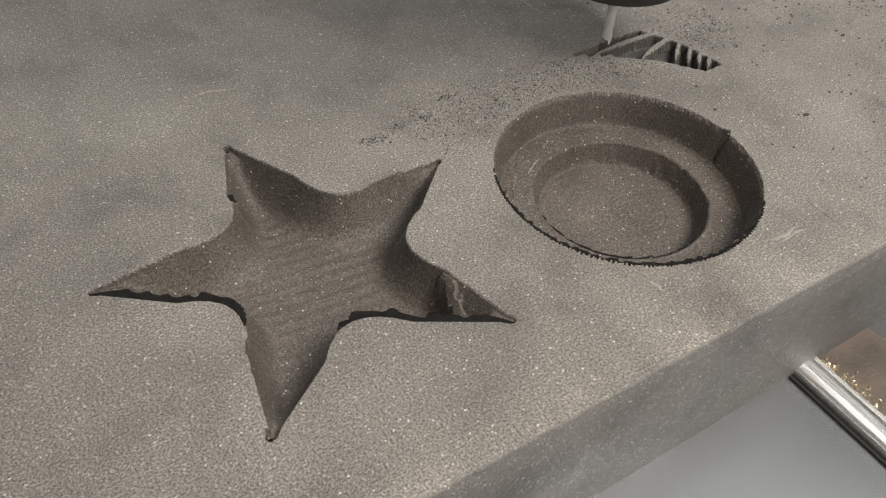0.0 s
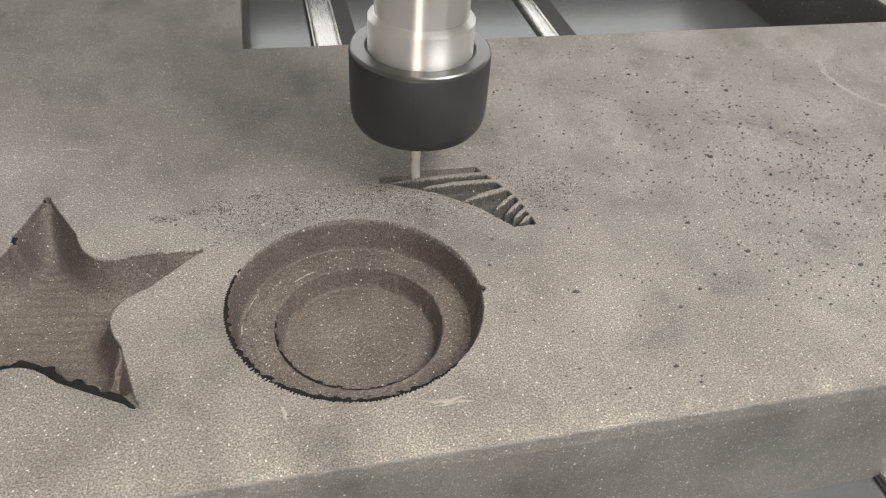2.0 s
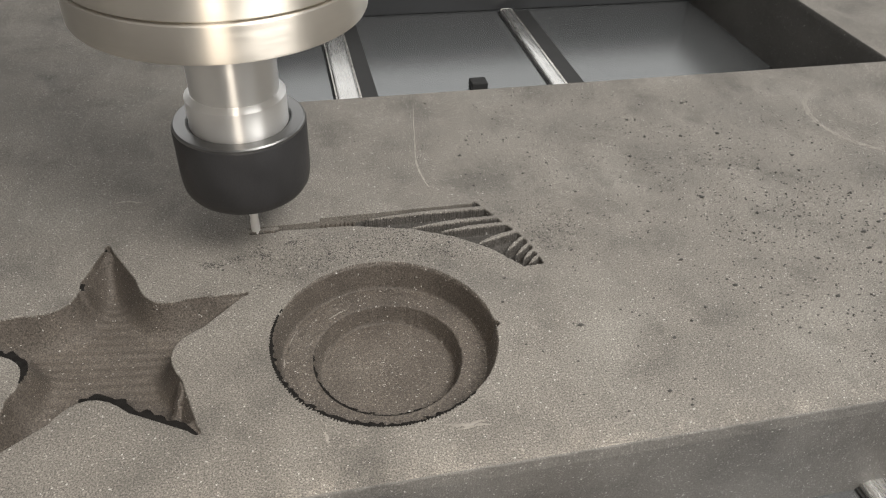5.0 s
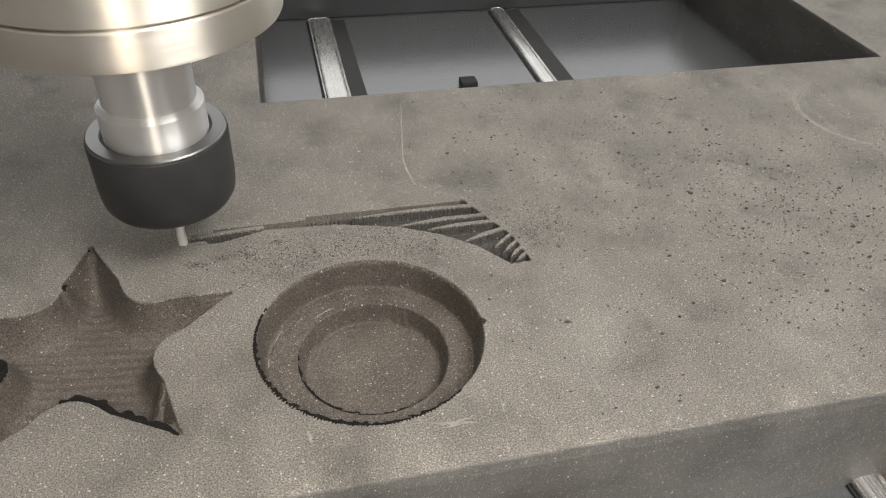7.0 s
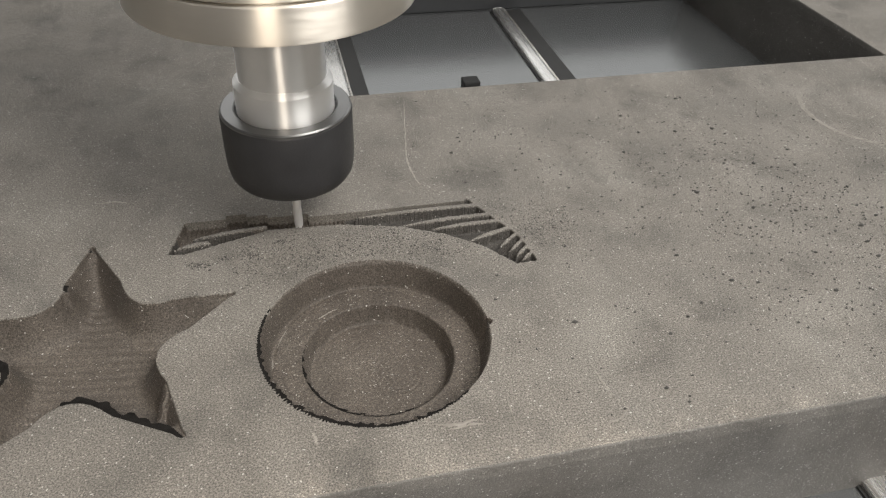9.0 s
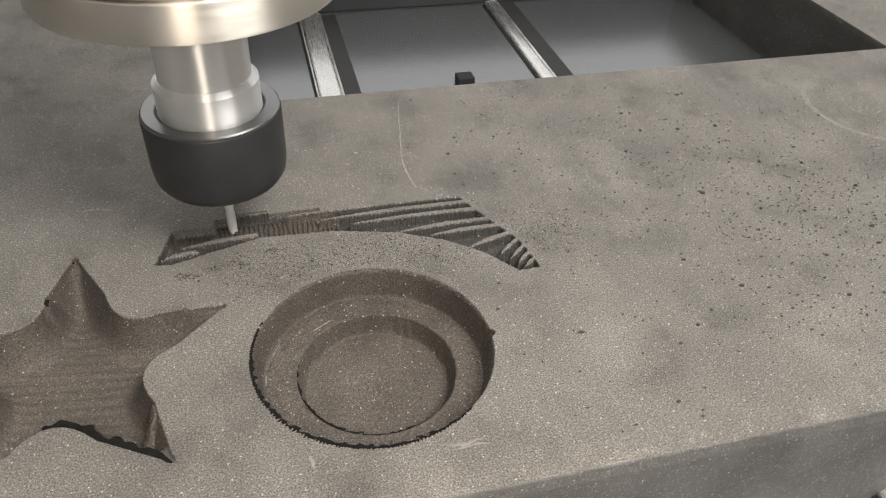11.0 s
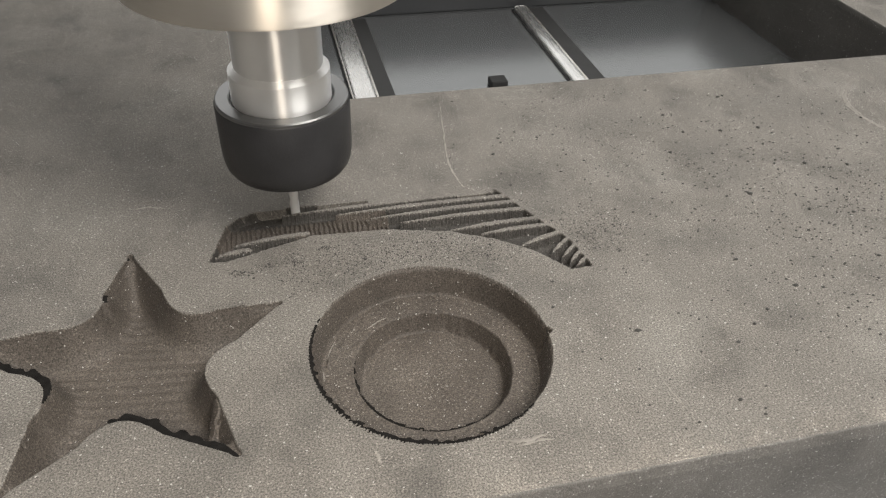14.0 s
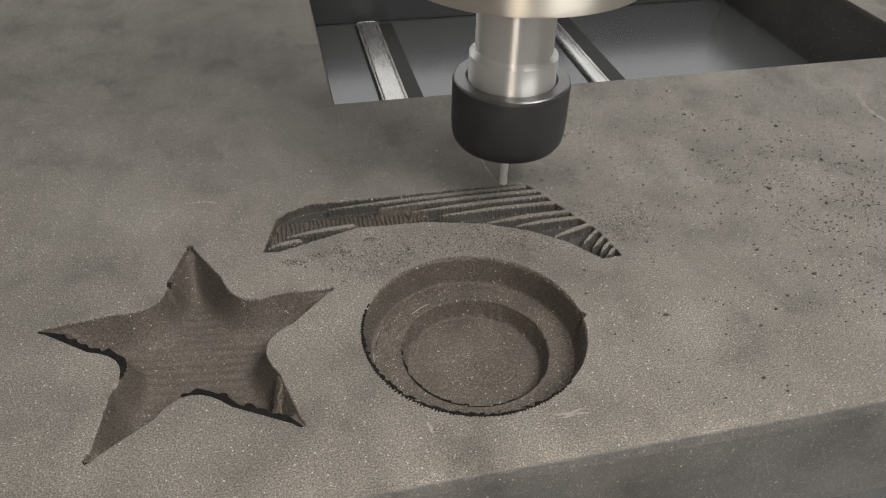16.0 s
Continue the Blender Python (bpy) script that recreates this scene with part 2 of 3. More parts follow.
# ---- the block: outlines of its pockets ----
FRONT, BACK, NOTCH_L, NOTCH_R, LOW = -0.0690, 0.2030, -0.0360, 0.3950, -0.0615
LEFT, RIGHT, FAR = -0.46, 0.78, 0.70
STAR_TIPS = [(-0.1160, 0.0795), (-0.0530, 0.0360), (-0.0715, -0.0375), (-0.1465, -0.0385), (-0.1740, 0.0330)]
STAR_WAISTS = [(-0.0930, 0.0370), (-0.0835, 0.0060), (-0.1120, -0.0140), (-0.1395, 0.0070), (-0.1290, 0.0395)]
SCALLOP_OUTLINE = [(-0.083, 0.066), (-0.076, 0.0905), (-0.070, 0.096), (-0.059, 0.1005), (-0.016, 0.0995), (0.046, 0.0985), (0.054, 0.096), (0.066, 0.071),
                   (0.0755, 0.052), (0.079, 0.032), (0.069, 0.0315), (0.057, 0.047), (0.043, 0.058), (0.023, 0.068), (-0.006, 0.075), (-0.038, 0.0765), (-0.063, 0.069), (-0.076, 0.065)]
FIRST_CUT = [(0.030, 0.0665), (0.052, 0.070), (0.068, 0.0710), (0.0755, 0.053), (0.079, 0.032), (0.069, 0.0315), (0.057, 0.047), (0.043, 0.058)]

RIDGES = [(0.003, 0.0788, 0.066, 0.0790), (0.023, 0.0685, 0.069, 0.0705), (0.037, 0.0632, 0.071, 0.0645), (0.052, 0.0510, 0.074, 0.0580),
          (0.0635, 0.0435, 0.0755, 0.0535), (0.0672, 0.0395, 0.0768, 0.0485), (0.0695, 0.0360, 0.0778, 0.0435), (0.0712, 0.0328, 0.0786, 0.0388), (-0.010, 0.0845, 0.061, 0.0855),
          (-0.025, 0.0905, 0.056, 0.0910), (-0.050, 0.0945, 0.051, 0.0958), (-0.072, 0.0755, -0.040, 0.0790), (-0.080, 0.0690, -0.066, 0.0720)]


def star_outline():
    out = []
    for k in range(5):
        tip, waist, then = Vector(STAR_TIPS[k]), Vector(STAR_WAISTS[k]), Vector(STAR_TIPS[(k + 1) % 5])
        a, b = waist.lerp(tip, 0.36), waist.lerp(then, 0.36)
        waist = waist * 2 - (a + b) / 2
        back, ahead = Vector(STAR_WAISTS[k - 1]), Vector(STAR_WAISTS[k])
        p, q = tip + (back - tip).normalized() * 0.0052, tip + (ahead - tip).normalized() * 0.0052
        cap = (tip - (p + q) / 2) * 1.12
        for i in range(8):
            u = i / 7
            out.append(p * (1 - u) ** 3 + (p + cap) * 3 * u * (1 - u) ** 2 + (q + cap) * 3 * u * u * (1 - u) + q * u ** 3)
        for i in range(9):
            u = i / 8
            out.append(a * (1 - u) ** 2 + waist * 2 * u * (1 - u) + b * u * u)
    return np.array([tuple(p) for p in out])


def inside_distance(px, py, outline, slope=False):
    """How far inside an outline the points lie (negative outside), and which way it grows."""
    ax, ay = outline[:, 0], outline[:, 1]
    bx, by = np.roll(ax, -1), np.roll(ay, -1)
    best = np.full(px.shape, 1e9)
    nx, ny = np.zeros(px.shape), np.zeros(px.shape)
    odd = np.zeros(px.shape, bool)
    for x0, y0, x1, y1 in zip(ax, ay, bx, by):
        dx, dy = x1 - x0, y1 - y0
        u = np.clip(((px - x0) * dx + (py - y0) * dy) / (dx * dx + dy * dy), 0, 1)
        ex, ey = px - x0 - u * dx, py - y0 - u * dy
        gap = ex * ex + ey * ey
        if slope:
            less = gap < best
            nx[less], ny[less] = ex[less], ey[less]
        best = np.minimum(best, gap)
        if dy != 0:
            odd ^= ((y0 > py) != (y1 > py)) & (px < dx * (py - y0) / dy + x0)
    best = np.sqrt(best)
    d = np.where(odd, best, -best)
    if not slope:
        return d
    size = np.where(odd, 1, -1) * np.maximum(best, 1e-9)
    return d, nx / size, ny / size


def ripple(px, py, seed, size):
    """Smooth noise of about -1 to 1 with features of that size."""
    rng = np.random.RandomState(seed)
    out = np.zeros(px.shape)
    for k in range(7):
        a, ph = rng.uniform(0, 2 * math.pi, 2)
        s = 2 * math.pi / size * rng.uniform(0.6, 1.6)
        out += np.sin((px * math.cos(a) + py * math.sin(a)) * s + ph)
    return out / 3.5


def relief(px, py):
    """The height of the block's top at points inside the worked part."""
    z = np.zeros(px.shape)
    rng = np.random.RandomState(5)
    grain = rng.uniform(-1, 1, px.shape)
    # stepped round pocket with a frayed rim
    r, turn = np.hypot(px, py), np.arctan2(py, px)
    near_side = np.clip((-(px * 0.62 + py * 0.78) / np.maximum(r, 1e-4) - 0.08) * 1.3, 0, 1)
    teeth = np.sin(turn * 190 + 2 * np.sin(turn * 9)) + 0.8 * np.sin(turn * 263 + 3 * np.sin(turn * 7))
    fray = (0.00004 + 0.00036 * near_side) * teeth * (0.6 + 0.4 * np.sin(turn * 5 + 1)) + 0.00012 * near_side * ripple(px, py, 31, 0.004)
    # a dent in the wall under a bite out of the rim
    dent = np.exp(-(((turn + 0.035) / 0.042) ** 2))
    d1 = np.clip((0.0459 + 0.0024 * dent - r) * 4.4, 0, 0.0132)
    d1 = d1 * (1 - 0.30 * dent * (d1 < 0.0131))
    d1 = np.maximum(d1, np.where(r < 0.0463 + fray, 0.0014, 0))
    d1 = d1 - 0.30 * np.clip(0.0026 - np.abs((0.0459 - r) * 4.4 - 0.0132), 0, 1) ** 2 / 0.0026
    d1 = d1 + np.clip((0.0385 - r) * 0.10, 0, 0.0008)
    # chips on the near rim only; the shade there is painted on them
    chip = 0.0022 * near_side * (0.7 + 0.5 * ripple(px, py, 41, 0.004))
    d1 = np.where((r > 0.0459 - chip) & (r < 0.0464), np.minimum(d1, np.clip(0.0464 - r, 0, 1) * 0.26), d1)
    shaded_chips = (r > 0.0459 - chip) & (r < 0.0466 + 1.3 * fray) & (chip > 0.0002)
    qx, qy = px - 0.0010, py - 0.0006
    ri, turn_i = np.hypot(qx, qy), np.arctan2(qy, qx)
    flake = np.exp(-(((turn_i + 2.72) / 0.045) ** 2))
    chip2 = 0.0016 * near_side * (0.7 + 0.5 * ripple(px, py, 43, 0.004))
    d2 = np.clip((0.0312 + 0.0010 * flake + 0.00016 * ripple(px, py, 32, 0.005) - ri) * 3.2, 0, 0.0085)
    d2 = d2 - 0.30 * np.clip(0.0022 - np.abs((0.0312 - ri) * 3.2 - 0.0085), 0, 1) ** 2 / 0.0022
    ring = np.hypot(px - 0.009, py + 0.004)
    floor = 0.00009 * np.clip(1.1 - ring / 0.024, 0.12, 1) * (1 + 0.6 * ripple(px, py, 71, 0.012)) * np.sin(ring * 2 * math.pi / 0.0019) * (d2 > 0.008)
    d2 = np.where((ri > 0.0312 - chip2) & (ri < 0.0313), np.minimum(d2, np.clip(0.0313 - ri, 0, 1) * 0.22), d2)
    shaded_chips |= (ri > 0.0312 - chip2) & (ri < 0.0313) & (chip2 > 0.0003)
    # lips of burr along the inner rim and high on the ledge
    d1 = d1 - 0.0009 * np.clip(1 - np.abs(r - 0.0405) / 0.0006, 0, 1) * ((turn > 2.55) & (turn < 2.95))
    d1 = d1 - 0.00045 * np.clip(1 - np.abs(ri - 0.0319) / 0.0006, 0, 1) * (0.7 + 0.5 * ripple(px, py, 33, 0.006)) * (1 - np.clip(np.sin(turn_i - 0.2) * 1.4, 0, 1))
    d1 = d1 + 0.00010 * ripple(px, py, 72, 0.003) * (d1 > 0.0128)
    z = np.where(r < 0.0480, -(np.maximum(d1, 0) + d2) + floor, z)
    # star
    d, gx_, gy_ = np.full(px.shape, -1.0), np.zeros(px.shape), np.zeros(px.shape)
    zone = (px < -0.045) & (py < 0.086)
    d[zone], gx_[zone], gy_[zone] = inside_distance(px[zone], py[zone], star_outline(), True)
    foot = 0.0160 + 0.00010 * np.sin((py + 0.12 * px) * 2 * math.pi / 0.0046) + 0.00012 * ripple(px, py, 21, 0.006)
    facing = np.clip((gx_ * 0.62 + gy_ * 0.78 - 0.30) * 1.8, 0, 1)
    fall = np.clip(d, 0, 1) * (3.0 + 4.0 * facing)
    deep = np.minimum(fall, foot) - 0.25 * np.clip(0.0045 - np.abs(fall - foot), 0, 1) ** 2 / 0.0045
    # near edges chipped too, with their shade painted near-black
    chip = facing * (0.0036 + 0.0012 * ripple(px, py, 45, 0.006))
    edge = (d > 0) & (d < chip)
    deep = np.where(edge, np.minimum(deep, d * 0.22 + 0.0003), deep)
    shaded_chips |= edge & (chip > 0.0016)
    # a lump left standing in one arm
    u = np.clip((py + 0.0270) / 0.016, 0, 1)
    lump = np.clip(1 - np.abs(px + 0.0835 - 0.0035 * u) / 0.0030, 0, 1) * ((py > -0.0275) & (py < -0.0100))
    deep = np.where((d > 0.0008) & ~edge, deep * (1 - 0.55 * np.clip((lump + 0.25 * ripple(px, py, 61, 0.004) * (lump > 0)) * 1.5, 0, 1)), deep)
    # that arm runs out shallow beyond the lump
    deep = np.where(~edge, deep * (1 - 0.50 * np.clip((px + 0.0845) / 0.005, 0, 1) * np.clip((-0.006 - py) / 0.008, 0, 1)), deep)
    z = np.where(d > 0, -deep, z)
    # scallop in the making: ridges left between the passes
    d = np.full(px.shape, -1.0)
    zone = (px > -0.088) & (py > 0.026)
    d[zone] = inside_distance(px[zone], py[zone], np.array(SCALLOP_OUTLINE))
    d = d + 0.0002 * ripple(px, py, 3, 0.004) + 0.00012 * ripple(px, py, 4, 0.0014)
    crest = np.full(px.shape, 1e9)
    for x0, y0, x1, y1 in RIDGES:
        dx, dy = x1 - x0, y1 - y0
        u = np.clip(((px - x0) * dx + (py - y0) * dy) / (dx * dx + dy * dy), 0, 1)
        bow = 0.0009 * np.sin(u * math.pi) * (x0 < 0.06)
        crest = np.minimum(crest, np.hypot(px - x0 - u * dx, py - y0 - u * dy - bow) + 0.0004 * (0.06 < x0) + 0.0010 * np.clip(1 - 2.5 * u, 0, 1))
    crest += 0.0002 * ripple(px, py, 8, 0.0022) + 0.00022 * ripple(px, py, 9, 0.0011) + 0.0001 * grain
    band = (px < -0.002) & (py > 0.0775 + 0.02 * (px + 0.04)) & (py < 0.0915)
    bed = np.where(band, -0.0045 - 0.0006 * np.sin(px * 2 * math.pi / 0.0022 + ripple(px, py, 51, 0.008)) - 0.0001 * grain, -CUT + 0.00006 * grain)
    bed = np.maximum(bed, -np.clip(crest - 0.0011, 0, 1) * 4.0)
    return np.where(d > 0, np.maximum(-np.clip(d, 0, 1) * 5.0, bed), z), shaded_chips, (d > 0) & ~band


def steps_between(a, b, n):
    return list(np.linspace(a, b, n, endpoint=False))


def build_block():
    xs = steps_between(LEFT, -0.18, 56) + steps_between(-0.18, NOTCH_L, 590) + steps_between(NOTCH_L, 0.085, 496) + steps_between(0.085, NOTCH_R, 62) + list(np.linspace(NOTCH_R, RIGHT, 70))
    ys = steps_between(FRONT, -0.0500, 6) + steps_between(-0.0500, 0.1060, 640) + steps_between(0.1060, BACK, 20) + list(np.linspace(BACK, FAR, 60))
    xs, ys = np.array(xs), np.array(ys)
    gx, gy = np.meshgrid(xs, ys, indexing="ij")
    work = (gx > -0.18) & (gx < 0.086) & (gy > -0.0505) & (gy < 0.108)
    # the mesh follows the rims of the pockets
    for outline in (star_outline(), np.array(SCALLOP_OUTLINE)):
        (x0, y0), (x1, y1) = outline.min(0) - 0.002, outline.max(0) + 0.002
        zone = work & (gx > x0) & (gx < x1) & (gy > y0) & (gy < y1)
        d, sx, sy = inside_distance(gx[zone], gy[zone], outline, True)
        pull = np.where(np.abs(d) < 0.00015, d, 0)
        gx[zone], gy[zone] = gx[zone] - pull * sx, gy[zone] - pull * sy
    for cx, cy, radius in ((0, 0, 0.0463), (0, 0, 0.0459), (0, 0, 0.0429), (0.0010, 0.0006, 0.0312), (0.0010, 0.0006, 0.02855)):
        r = np.hypot(gx - cx, gy - cy)
        near = np.abs(r - radius) < 0.00015
        gx[near], gy[near] = cx + (gx[near] - cx) * radius / r[near], cy + (gy[near] - cy) * radius / r[near]
    z = np.zeros(gx.shape)
    shaded_chips = np.zeros(gx.shape, bool)
    fresh = np.zeros(gx.shape, bool)
    z[work], shaded_chips[work], fresh[work] = relief(gx[work], gy[work])
    # the ball-nosed cutter left the star's inner corners round
    soft = np.zeros(gx.shape, bool)
    zone = work & (gx < -0.045) & (gy < 0.086)
    soft[zone] = inside_distance(gx[zone], gy[zone], star_outline()) > 0.0009
    soft &= ~shaded_chips & ~((np.abs(gx + 0.0820) < 0.0060) & (np.abs(gy + 0.0190) < 0.0100))
    a, b = np.nonzero(soft)
    a0, a1, b0, b1 = a.min() - 1, a.max() + 2, b.min() - 1, b.max() + 2
    zone, mask = z[a0:a1, b0:b1], soft[a0:a1, b0:b1]
    for _ in range(330):
        mean = (np.roll(zone, 1, 0) + np.roll(zone, -1, 0) + np.roll(zone, 1, 1) + np.roll(zone, -1, 1)) / 4
        zone[mask] = mean[mask]
    low = soft & (z < -0.0135)
    z[low] += 0.00016 * np.sin((gy[low] + 0.12 * gx[low]) * 2 * math.pi / 0.0046)
    nx, ny = len(xs), len(ys)
    verts = np.stack([gx, gy, z], -1).reshape(-1, 3)
    verts_xy = verts[:, :2]
    i, j = np.meshgrid(np.arange(nx - 1), np.arange(ny - 1), indexing="ij")
    mx, my = (xs[:-1] + xs[1:]) / 2, (ys[:-1] + ys[1:]) / 2
    solid = ~((mx[i] > NOTCH_L) & (mx[i] < NOTCH_R) & (my[j] > BACK))
    q = (i * ny + j)[solid]
    quads = np.stack([q, q + ny, q + ny + 1, q + 1], -1)
    verts, faces = [tuple(v) for v in verts.tolist()], quads.tolist()

    def skirt(points, outward):
        """Worn edge and side under a run of points of the top's rim."""
        rows = []
        for n, (x, y) in enumerate(points):
            w = 0.0006 + 0.0003 * math.sin(n * 1.7) * math.sin(n * 0.37 + 1)
            ox, oy = outward[0], outward[1]
            base = len(verts)
            verts.extend([(x, y, 0), (x + ox * w * 0.6, y + oy * w * 0.6, -w * 0.4), (x + ox * w, y + oy * w, -w * 1.2), (x + ox * 0.0014, y + oy * 0.0014, -0.005), (x + ox * 0.0014, y + oy * 0.0014, LOW)])
            rows.append(base)
        for a, b in zip(rows, rows[1:]):
            for k in range(4):
                faces.append([a + k, a + k + 1, b + k + 1, b + k])

    run = [x for x in np.arange(LEFT, RIGHT + 0.001, 0.004)]
    skirt([(x, FRONT) for x in run], (0, -1))
    skirt([(x, BACK) for x in reversed(run) if NOTCH_L <= x <= NOTCH_R] + [(NOTCH_L, BACK)], (0, 1))
    notch_sides = len(faces)
    skirt([(NOTCH_L, y) for y in np.linspace(BACK, FAR, 80)], (1, 0))
    skirt([(NOTCH_R, y) for y in np.linspace(FAR, BACK, 80)], (-1, 0))
    notch_sides = (notch_sides, len(faces))
    skirt([(LEFT, y) for y in np.linspace(FAR, FRONT, 30)], (-1, 0))
    skirt([(RIGHT, y) for y in np.linspace(FRONT, FAR, 30)], (1, 0))
    skirt([(LEFT, FAR), (NOTCH_L, FAR)], (0, 1))
    skirt([(NOTCH_R, FAR), (RIGHT, FAR)], (0, 1))
    ob = mesh_object("graphite_block", verts, faces, GRAPHITE)
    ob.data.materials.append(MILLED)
    ob.data.materials.append(RIM_SHADE)
    ob.data.materials.append(FRESH)
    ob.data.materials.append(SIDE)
    zf = z.reshape(-1)
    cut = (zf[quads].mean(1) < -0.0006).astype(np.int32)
    cut[(cut == 1) & (fresh.reshape(-1)[quads].sum(1) >= 2)] = 3
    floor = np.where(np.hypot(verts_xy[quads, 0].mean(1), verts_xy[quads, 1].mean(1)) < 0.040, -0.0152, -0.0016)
    cut[(shaded_chips.reshape(-1)[quads].sum(1) >= 3) & (zf[quads].min(1) > floor)] = 2
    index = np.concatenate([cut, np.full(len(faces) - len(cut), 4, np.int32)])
    # the notch's sides take the same darker tone as the grooves
    index[notch_sides[0]:notch_sides[1]] = 3
    ob.data.polygons.foreach_set("material_index", index)
    ob.data.polygons.foreach_set("use_smooth", (index != 2) & (index != 4))
    return tagged(ob, "grey graphite block with milled star and round pockets", "workpiece")


BLOCK = build_block()


# ---- stock that the cutter takes away on its way ----
def tool_at(t):
    times = [r[0] for r in TOOL]
    return np.interp(t, times, [r[1] for r in TOOL]), np.interp(t, times, [r[2] for r in TOOL])


def clipped(outline, x0, x1, y0, y1):
    """The part of an outline that lies in a rectangle."""
    pts = [tuple(p) for p in outline]
    for axis, limit, sign in ((0, x0, 1), (0, x1, -1), (1, y0, 1), (1, y1, -1)):
        kept = []
        for p, q in zip(pts, pts[1:] + pts[:1]):
            a, b = (p[axis] - limit) * sign, (q[axis] - limit) * sign
            if a >= 0:
                kept.append(p)
            if (a >= 0) != (b >= 0):
                u = a / (a - b)
                kept.append((p[0] + (q[0] - p[0]) * u, p[1] + (q[1] - p[1]) * u))
        pts = kept
        if len(pts) < 3:
            return []
    return pts


def build_stock():
    size, deep = 0.0048, 0.0026
    gone = []
    ts = np.arange(0, 16.001, 0.02)
    path = np.array([tool_at(t) for t in ts])
    # the swept strip lies a little before the cutter's axis
    path[:, 1] -= np.interp(ts, [0, 4.2, 4.8, 6.3, 8.1, 8.4, 8.6, 8.9, 12.0, 12.5, 16], [0.003, 0.003, 0.0015, 0, 0, 0.003, 0.003, 0, 0, 0.002, 0.0025])
    rim = np.array(SCALLOP_OUTLINE)
    back, ahead = np.roll(rim, 1, 0), np.roll(rim, -1, 0)
    side = ahead - back
    side = np.stack([-side[:, 1], side[:, 0]], -1) / np.hypot(side[:, 0], side[:, 1])[:, None]
    inward = inside_distance(rim[:, 0] + side[:, 0] * 0.001, rim[:, 1] + side[:, 1] * 0.001, rim)
    wide = rim - side * np.sign(inward)[:, None] * 0.0003
    for x in np.arange(-0.0840, 0.0800, size):
        for y in np.arange(0.0300, 0.1030, deep):
            p = (np.array([x]), np.array([y]))
            if inside_distance(*p, np.array(SCALLOP_OUTLINE))[0] < -0.0030 or inside_distance(*p, np.array(FIRST_CUT))[0] > -0.0002:
                continue
            away = np.hypot((path[:, 0] - x) * 0.75, path[:, 1] - y)
            near = np.nonzero(away < np.where(ts > 10.5, np.interp(x, [-0.040, -0.020, 0.0], [0.0062, 0.0042, 0.0029]), np.where((ts > 8.4) & (x < -0.040), 0.0055, 0.0027)))[0]
            if len(near):
                t = ts[near[0]]
            elif y < np.interp(x, [-0.085, -0.03, 0.03, 0.08], [0.064, 0.074, 0.064, 0.03]) or away.min() > 0.012:
                continue
            else:
                t = ts[np.argmin(away)]
            ring = clipped(wide, x - size / 2, x + size / 2, y - deep / 2, y + deep / 2)
            if not ring:
                continue
            n = len(ring)
            verts = [(px - x, py - y, 0.00004) for px, py in ring] + [(px - x, py - y, -0.0085) for px, py in ring]
            faces = [list(range(n)), list(range(2 * n - 1, n - 1, -1))] + [[i, i + n, (i + 1) % n + n, (i + 1) % n] for i in range(n)]
            ob = mesh_object("stock_piece", verts, faces, GRAPHITE, BLOCK)
            gone.append((ob, x, y, float(t)))
    return gone


STOCK = build_stock()


